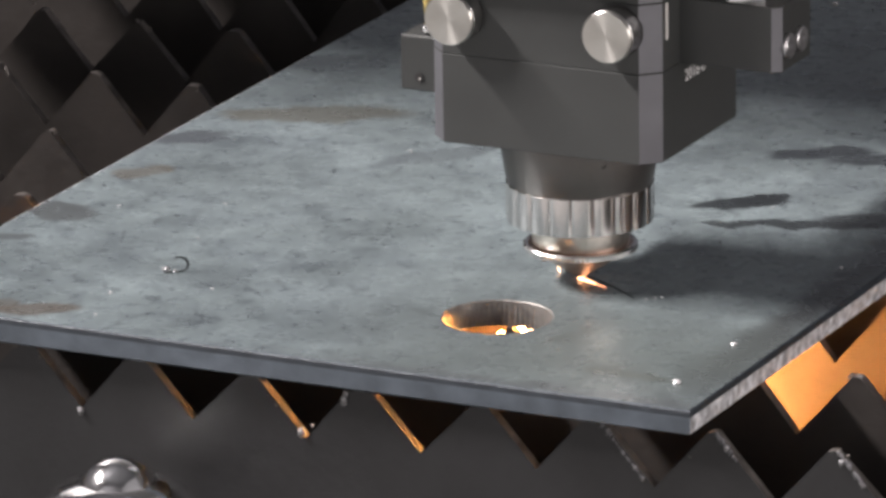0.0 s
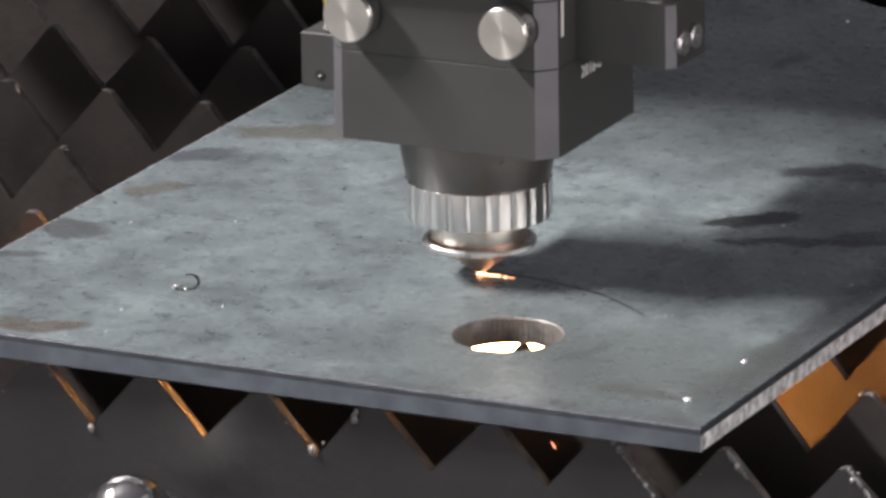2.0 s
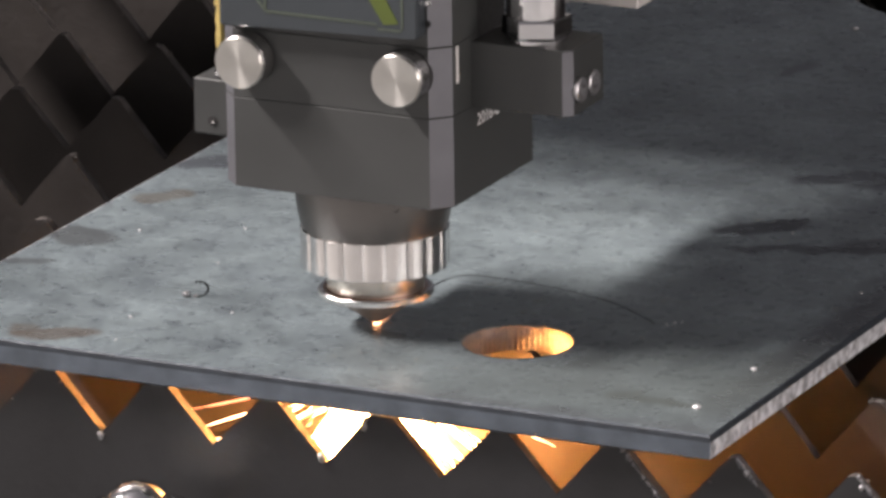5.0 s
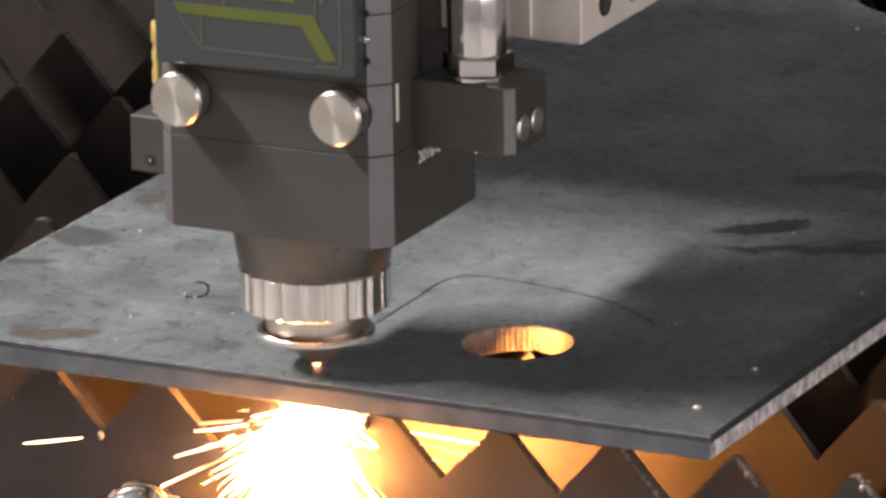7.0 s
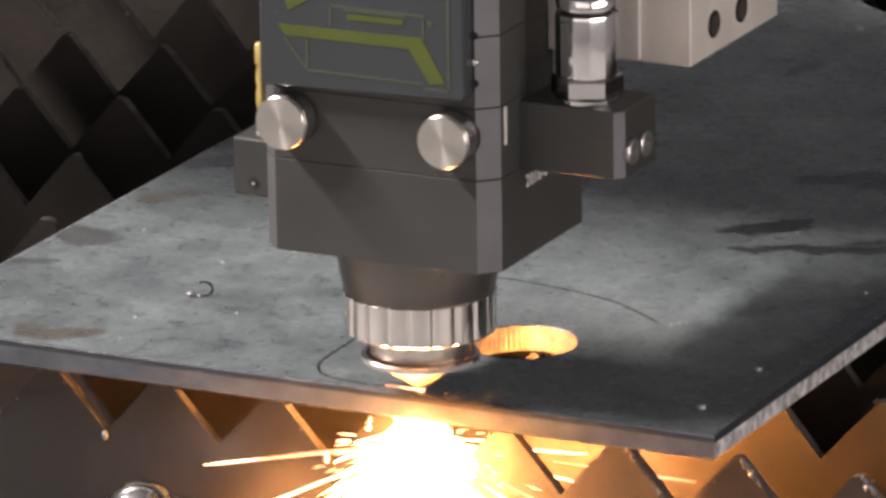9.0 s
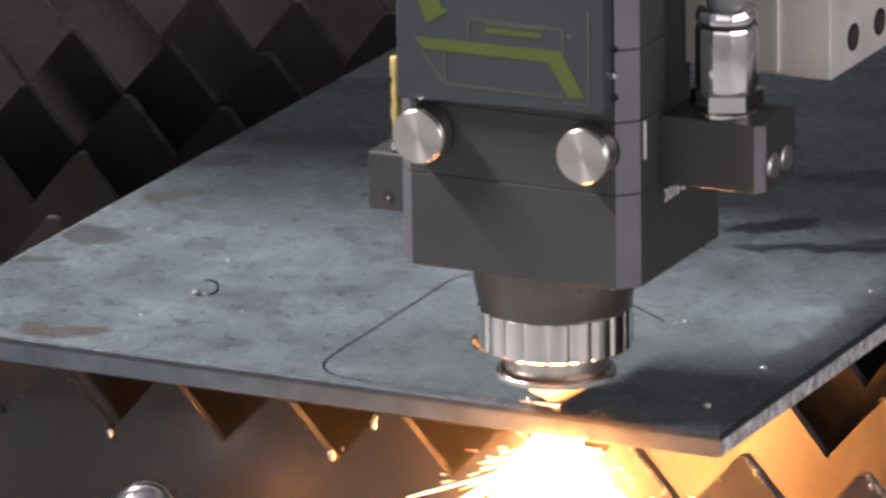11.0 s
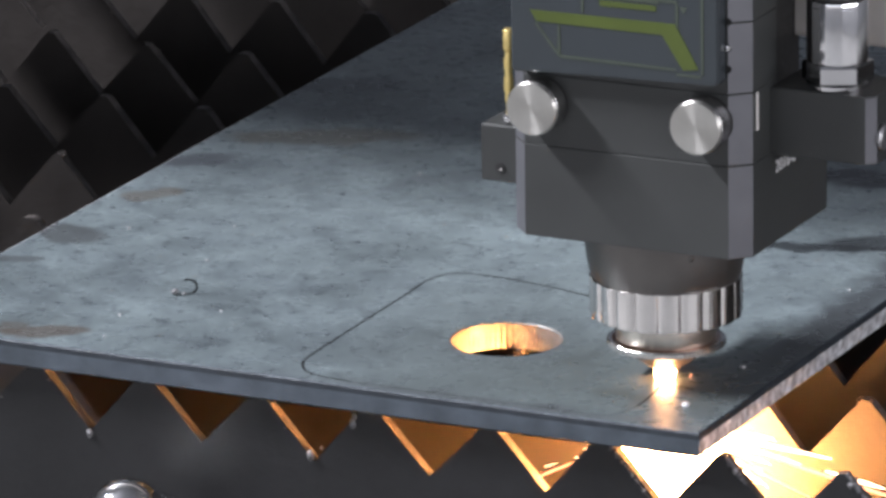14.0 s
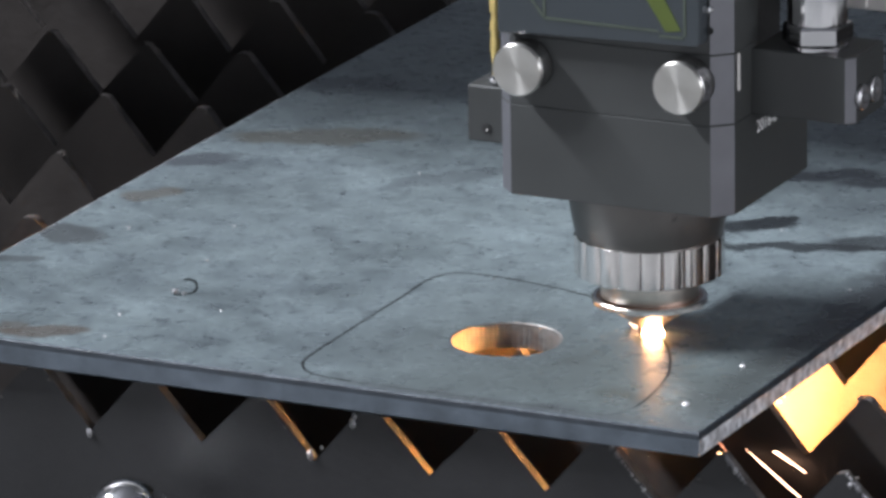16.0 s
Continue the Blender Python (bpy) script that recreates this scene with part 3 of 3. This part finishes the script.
    for y, z in ((0.0467, 0.1109), (0.0668, 0.1106)):
        # black disc laid on for the dark of each bolt hole
        part("recess_shade_disc", turned([(0.0042, -0.0005), (0.0042, 0.0003)], 32), BLACK, mount, "", at=pose(0.0762, y, z, 0, 90, 0))
        part("recess_bolt", turned([(0.0030, -0.0002), (0.0030, 0.0005), (0.0012, 0.0005)], 24), SEAT, mount, "", at=pose(0.0762, y, z - 0.0003, 0, 90, 0))
    # carriage behind the head; the foot is sized for its shadow on the sheet
    part("carriage_foot", box((-0.0450, 0.0345, 0.1035), (0.0329, 0.0990, 0.2150), 0.001), PAINT, head)
    part("carriage_plate", box((-0.0450, 0.0340, 0.2205), (0.0762, 0.0870, 0.4000), 0.002), PAINT, head)
    # date code on the flank, facing outwards
    curve = bpy.data.curves.new("date_code", "FONT")
    curve.body, curve.size, curve.extrude = "2016-0", 0.0054, 0.00005
    curve.materials.append(WHITE)
    text = new("date_code", curve)
    text.parent = head
    text.matrix_basis = pose(0.03876, -0.0062, 0.0700, 90, 0, 90)


build_head()

# ---- gantry ----
# beam out of view, placed and cut to length for the shade it throws
gantry = thing("gantry_beam", "dark grey gantry beam out of view, placed to shade the sheet", "gantry", pose(0, CUT[0][2], TABLE))
part("beam", box((-0.59, 0.1012, 0.170), (0.75, 0.320, 0.420), 0.004), PAINT, gantry)
part("rail", box((-0.59, 0.0880, 0.172), (0.75, 0.1010, 0.200), 0.001), MOUNT, gantry)

# ---- glow under the sheet ----
jet = thing("spark_jet", "white-hot jet of molten steel and sparks below the cut", "sparks", pose(*CUT[0][1:], TABLE))


def jet_core():
    prof = [(0.0020, -0.0085), (0.0060, -0.0095), (0.0098, -0.014), (0.0118, -0.020), (0.0132, -0.030), (0.0145, -0.044), (0.0150, -0.058), (0.0120, -0.076), (0.0040, -0.090)]

    def lumps(a, k):
        return 1 + 0.35 * noise.noise(Vector((math.cos(a) * 2, math.sin(a) * 2, k * 0.7)))
    bm = turned(prof, 40, swell=lumps)
    for v in bm.verts:
        v.co.x += 0.10 * (v.co.z + 0.008)
    return part("jet_core", bm, JET, jet, "white-hot core", True)


jet_core()


def jet_spray():
    """Tapered tongues that leave the core on all sides."""
    rnd = random.Random(8)
    bm = bmesh.new()
    for i in range(300):
        az, dip = rnd.uniform(0, 2 * math.pi), radians(rnd.choice((rnd.uniform(6, 32), rnd.uniform(28, 58), rnd.uniform(50, 85))))
        way = Vector((math.cos(az) * math.cos(dip), math.sin(az) * math.cos(dip), -math.sin(dip)))
        start = Vector((0, 0, -0.0115 - rnd.random() * 0.012))
        length = rnd.uniform(0.010, 0.030) + 0.045 * math.sin(dip) ** 2 * rnd.random()
        r = rnd.uniform(0.0002, 0.0009)
        side = way.cross(Vector((0, 0, 1))).normalized()
        up = side.cross(way)
        root = [bm.verts.new(start + r * (side * math.cos(a) + up * math.sin(a))) for a in (0, 1.57, 3.14, 4.71)]
        mid = [bm.verts.new(start + way * length * 0.55 + 0.8 * r * (side * math.cos(a) + up * math.sin(a))) for a in (0, 1.57, 3.14, 4.71)]
        end = bm.verts.new(start + way * length)
        for k in range(4):
            bm.faces.new((root[k], root[(k + 1) % 4], mid[(k + 1) % 4], mid[k]))
            bm.faces.new((mid[k], mid[(k + 1) % 4], end))
    return tagged(part("jet_spray", bm, JET, jet, "spiky spray of molten drops"), kind="stuff")


spray = jet_spray()


def jet_mist(seed):
    """Small glowing drops, dense at the core and thinning outwards."""
    rnd = random.Random(seed)
    bm = bmesh.new()
    for i in range(700):
        az, dip = rnd.uniform(0, 2 * math.pi), radians(rnd.uniform(4, 80))
        way = Vector((math.cos(az) * math.cos(dip), math.sin(az) * math.cos(dip), -math.sin(dip)))
        far = 0.008 + min(rnd.expovariate(1 / 0.007), 0.030)
        mid = Vector((0, 0, -0.0125)) + way * far + Vector((0, 0, -4.0 * far * far))
        length, r = rnd.uniform(0.0006, 0.0036), rnd.uniform(0.00006, 0.00017)
        side = way.cross(Vector((0, 0, 1))).normalized()
        up = side.cross(way)
        ring = [bm.verts.new(mid + r * (side * math.cos(a) + up * math.sin(a))) for a in (0, 2.09, 4.19)]
        ends = [bm.verts.new(mid + way * length * q) for q in (-1, 1)]
        for e in ends:
            for k in range(3):
                bm.faces.new((ring[k], ring[(k + 1) % 3], e))
    return tagged(part("spark_mist", bm, SPARK, jet, "fine mist of glowing drops"), kind="stuff")


mists = [jet_mist(31), jet_mist(32)]


def streak(length, r):
    bm = turned([(r * 0.3, -length / 2), (r, -length * 0.2), (r * 0.9, length * 0.2), (r * 0.25, length / 2)], 6)
    return bm


STREAKS = []
for i in range(64):
    rnd = random.Random(100 + i)
    STREAKS.append((part("spark_streak", streak(rnd.uniform(0.014, 0.050), rnd.uniform(0.00018, 0.00036) if i % 5 else rnd.uniform(0.0004, 0.0007)), EMBER if i % 2 else SPARK, jet), rnd))

hot = thing("molten_spot", "glowing molten spot and trail at the nozzle", "molten metal", pose(*CUT[0][1:], TABLE))
part("hot_spot", bead(0.0011, 2, 0.6, 0.25), MOLTEN, hot, at=pose(0, 0, 0.0004))
part("hot_trail", prism([(0.0, 0.0007), (0.0, -0.0007), (-0.004, -0.0004), (-0.0070, -0.0002), (-0.0070, 0.0002), (-0.004, 0.0004)], 0.0001, 0.0003, "z"), MOLTEN, hot)
part("cooling_trail", prism([(-0.0070, 0.0002), (-0.0070, -0.0002), (-0.0120, -0.0001), (-0.0120, 0.0001)], 0.0001, 0.00025, "z"), EMBER, hot)


def molten_flare():
    """A ragged plume of burning metal that stands up beside the nozzle's tip, set to show from the camera."""
    bm = turned([(0.0014, 0.0), (0.0019, 0.0005), (0.0022, 0.0012), (0.0026, 0.0024), (0.0030, 0.0038), (0.0032, 0.0052), (0.0030, 0.0068), (0.0026, 0.0084), (0.0019, 0.0097), (0.0010, 0.0110)], 24, swell=lambda a, k: 1 + 0.25 * noise.noise(Vector((math.cos(a) * 2, math.sin(a) * 2, k * 0.4))))
    return part("molten_flare", bm, FLARE, hot, "burning plume of molten metal", True)


flare = molten_flare()

# ---- the cut line ----
# flat black strips paint the dark inside the cut slot
kerf = thing("cut_line", "thin cut line on the sheet, black strips for the dark slot, drawn by the nozzle", "cut line", pose(0, 0, TABLE))
KERF_STEP = 0.2
KERF_PIECES = []


def kerf_pieces():
    t = -1.2
    while t < 16.0 - 1e-6:
        a, b = nozzle_at(t), nozzle_at(t + KERF_STEP)
        for q in (a, b):
            q.y += 0.045 * (q.y - 0.018)
            q.x -= 0.0007 * min(1.0, max(0.0, (-0.06 - q.x) / 0.06))
        d = b - a
        w = 0.00012 if 8.2 < t < 12.4 else 0.00042      # narrower on the front run, where it hardly shows from the camera
        bm = box((-d.length / 2 - 0.0002, -w, -0.0003), (d.length / 2 + 0.0002, w, 0.00003))
        m = pose((a.x + b.x) / 2, (a.y + b.y) / 2, 0, 0, 0, math.degrees(math.atan2(d.y, d.x)))
        KERF_PIECES.append((t + KERF_STEP, part("cut_piece", bm, KERF, kerf, at=m), m))
        t += KERF_STEP


kerf_pieces()

# ---- small things ----


def spatter(x, y, r, seed):
    ob = part("spatter_bead", bead(r * (0.8 if r > 0.0012 else 0.6), seed, 0.5), SPATTER, None, smooth=True, at=pose(x, y, TABLE + r * 0.22))
    return tagged(ob, "tiny bright steel spatter bead stuck on the sheet", "spatter bead", "spatter beads on the sheet")


for i, (x, y, r) in enumerate(((-0.0146, 0.0229, 0.0017), (-0.0140, 0.0639, 0.0013), (-0.0147, 0.1490, 0.0010), (-0.2552, 0.1198, 0.0009), (-0.2245, 0.1349, 0.0008),
                               (-0.1957, 0.2126, 0.0008), (-0.2134, 0.0357, 0.0010), (-0.1861, 0.0518, 0.0008), (-0.2150, 0.0977, 0.0008), (-0.0600, 0.2000, 0.0008),
                               (-0.1383, 0.4372, 0.0015), (-0.0553, 0.0971, 0.0009), (-0.0572, 0.0950, 0.0007), (-0.0535, 0.0985, 0.0006), (-0.2070, 0.0140, 0.0007))):
    spatter(x, y, r, i)


def wire_curl():
    curl = thing("wire_curl", "short dark curled wire with a bright bead on the sheet", "wire", pose(-0.2070, 0.0660, TABLE))
    across = Vector((0.898, 0.440, 0.0))
    pts = []
    for i in range(14):
        a = radians(118 - i * 220 / 13)
        pts.append(across * (0.0035 + 0.0028 * math.cos(a)) + Vector((0, -0.0040, 0.0026 + 0.0024 * math.sin(a))))
    bm = bmesh.new()
    rings = []
    for i, q in enumerate(pts):
        d = (pts[min(i + 1, 13)] - pts[max(i - 1, 0)]).normalized()
        s = d.cross(Vector((0, 0, 1))).normalized()
        u = s.cross(d)
        r = 0.00045 * (1 - 0.5 * abs(i - 6) / 7)
        rings.append([bm.verts.new(q + r * (s * math.cos(a) + u * math.sin(a))) for a in (0, 1.26, 2.51, 3.77, 5.03)])
    for ra, rb in zip(rings, rings[1:]):
        for i in range(5):
            bm.faces.new((ra[i], ra[(i + 1) % 5], rb[(i + 1) % 5], rb[i]))
    part("wire", bm, KERF, curl, "", True)
    part("bead", bead(0.0014, 9, 0.7), SLAG, curl, "bright bead", True, at=pose(-0.0006, -0.0042, 0.0009))
    part("bead", bead(0.0009, 4, 0.5), SLAG, curl, "", True, at=pose(0.0022, -0.0032, 0.0004))


wire_curl()


def slag_drop(x, z, r, seed, k=0):
    part("slag_drop", bead(r * 0.58, seed, 1.5, 0.35), SLAG, SLATS[k], "pale frozen slag drop", True, at=pose(x, -THICK / 2 - r * 0.4, z))


for i, (x, z, r) in enumerate(((-0.2092, -0.0292, 0.0017), (-0.1325, -0.0262, 0.0021), (-0.1290, -0.0236, 0.0008), (-0.1181, -0.0142, 0.0019), (-0.1176, -0.0120, 0.0014), (0.0085, -0.0125, 0.0013), (0.0455, -0.0120, 0.0012))):
    slag_drop(x, z, r, i)


def slag_crust(k, x0, x1, count):
    """Uneven crusts of slag along the burnt points and flanks of a slat."""
    rnd = random.Random(70 + k)
    phase = SLATS[k]["phase"]
    n0, n1 = math.ceil((x0 - phase) / PITCH), math.floor((x1 - phase) / PITCH)
    for i in range(count):
        tip = phase + PITCH * rnd.randint(n0, n1)
        f = rnd.random() ** 2 * 0.9
        side = rnd.choice((-1, 1, 1))
        x = tip + side * (0.0014 + f * (PITCH / 2 - 0.0018))
        z = TIP - 0.0006 + f * (VALLEY - TIP)
        r = rnd.uniform(0.0005, 0.0011)
        part("slag_crust", bead(r, i + k * 50, 0.8, 0.5), SLAT_EDGE, SLATS[k], at=pose(x, rnd.uniform(-0.5, 0.5) * THICK, z - r * 0.3, 0, 0, rnd.uniform(0, 90)))


def bright_flank(k, tip, f0, f1, count):
    """A run of bright frozen slag along one flank of a tooth."""
    rnd = random.Random(300 + k + int(tip * 1e4))
    for i in range(count):
        f = f0 + (f1 - f0) * (i + rnd.random()) / count
        x = tip + 0.0012 + f * (PITCH / 2 - 0.0012)
        z = TIP - 0.0006 + f * (VALLEY - TIP)
        r = rnd.uniform(0.0002, 0.0006)
        part("slag_crust", bead(r, i * 3 + k, 1.6, 0.8), DULL_SLAG, SLATS[k], at=pose(x, -THICK / 2, z, 0, 38, rnd.uniform(0, 90)))


bright_flank(0, 0.0042 - PITCH, 0.0, 0.8, 26)
bright_flank(0, 0.0042, 0.0, 0.35, 12)
bright_flank(0, 0.0042 + PITCH, 0.0, 0.5, 14)
slag_crust(0, -0.27, 0.06, 40)
slag_crust(1, 0.0, 0.08, 12)
for k in (2, 3, 4, 5):
    slag_crust(k, -0.42, -0.28, 10)
for k in (6, 7, 8, 9):
    slag_crust(k, -0.45, -0.26, 6)


def ball_transfer():
    unit = thing("ball_transfer_unit", "polished steel ball in a flanged cup on a post", "ball transfer", pose(-0.1769, -0.0300, TABLE - 0.0410))
    bm = bmesh.new()
    bmesh.ops.create_uvsphere(bm, u_segments=48, v_segments=24, radius=0.0124)
    part("ball", bm, CHROME, unit, "mirror-bright steel ball", True)
    part("cup", turned([(0.0150, -0.020), (0.0225, -0.0145), (0.0230, -0.0040), (0.0215, 0.0005), (0.0175, 0.0035), (0.0124, 0.0052), (0.0118, 0.0040)], 48), CHROME, unit, "flanged bright steel cup", True)
    part("post", turned([(0.0150, -0.020), (0.0150, -(TABLE - 0.0410) + BED_TOP)], 32), BED, unit)


ball_transfer()

# ---- movement ----


def heading(t):
    a, b = nozzle_at(max(t - 0.3, -1.0)), nozzle_at(t)
    return math.degrees(math.atan2(b.y - a.y, b.x - a.x))


def motions():
    walk(head, [(t, pose(x, y, TABLE)) for t, x, y in CUT])
    walk(gantry, [(t, pose(0, y, TABLE)) for t, x, y in CUT])
    # lean set by hand so teeth hide the jet, or it shows on the front run, from the camera
    walk(jet, [(t, pose(x, y, TABLE, {6.5: -5, 7.0: -8, 12.5: -8, 15.5: 8, 16.0: 24}.get(t, -5 if 7.2 < t < 9.6 else -6 if 7.2 < t < 12.2 else 7))) for t, x, y in CUT])
    rows, turn = [], None
    for t, x, y in CUT:
        h = heading(t)
        if turn is not None:
            while h - turn > 180:
                h -= 360
            while h - turn < -180:
                h += 360
        turn = h
        rows.append((t, pose(x, y, TABLE, 0, 0, h)))
    walk(hot, rows)
    # the plume rises once the head turns off the front run, shifted towards the camera
    walk(flare, [(t, pose(-0.0026, 0, z)) for t, z in ((0.0, -0.0116), (12.4, -0.0116), (12.9, -0.0088), (13.4, -0.0062), (14.1, -0.0020), (14.6, 0.0002), (15.1, 0.0002), (15.6, -0.0034), (16.0, -0.0056))])
    for t, ob, m in KERF_PIECES:
        if t <= 0.05:
            continue
        low = Matrix.Translation((0, 0, -0.0012)) @ m
        stop = min(t, 15.95)
        rows = [(0.0, low)] + ([(stop - 0.1, low)] if stop > 0.15 else []) + [(stop, m), (16.0, m)]
        walk(ob, rows)
    rnd = random.Random(3)
    turn, rows = 0.0, []
    for i in range(161):
        rows.append((i / 10, pose(0, 0, 0, 0, 0, turn)))
        turn += rnd.uniform(35, 75)
    walk(spray, rows)
    for k, mist in enumerate(mists):
        walk(mist, [(t, pose(0, 0, 0, 0, 0, 50 + 40 * k) @ m.inverted()) if k else (t, pose(0, 0, 0, 0, 0, 25) @ m) for t, m in rows])
    # sparks fly out of the jet again and again
    for ob, rnd in STREAKS:
        rows, t = [], 0.0
        base = rnd.choice((0, 180)) + rnd.uniform(-35, 35)
        phase = rnd.random()
        k = int(phase * 4)
        az, dip, reach = base, 30, 0.05
        while t < 16.0 + 1e-6:
            step = k % 4
            if step == 0:
                az, dip, reach = base + rnd.uniform(-20, 20), rnd.uniform(5, 70), rnd.uniform(0.03, 0.085)
            far = (0.004, 0.4 * reach, 0.75 * reach, reach)[step]
            a, d = radians(az), radians(dip)
            way = Vector((math.cos(a) * math.cos(d), math.sin(a) * math.cos(d), -math.sin(d)))
            rows.append((t, look(Vector((0, 0, -0.016)) + way * far, Vector((0, 0, -0.016)) + way * (far + 1)) @ pose(0, 0, 0)))
            t += 0.1
            k += 1
        if rows[-1][0] < 15.99:
            rows.append((16.0, rows[-1][1]))
        walk(ob, rows)


motions()
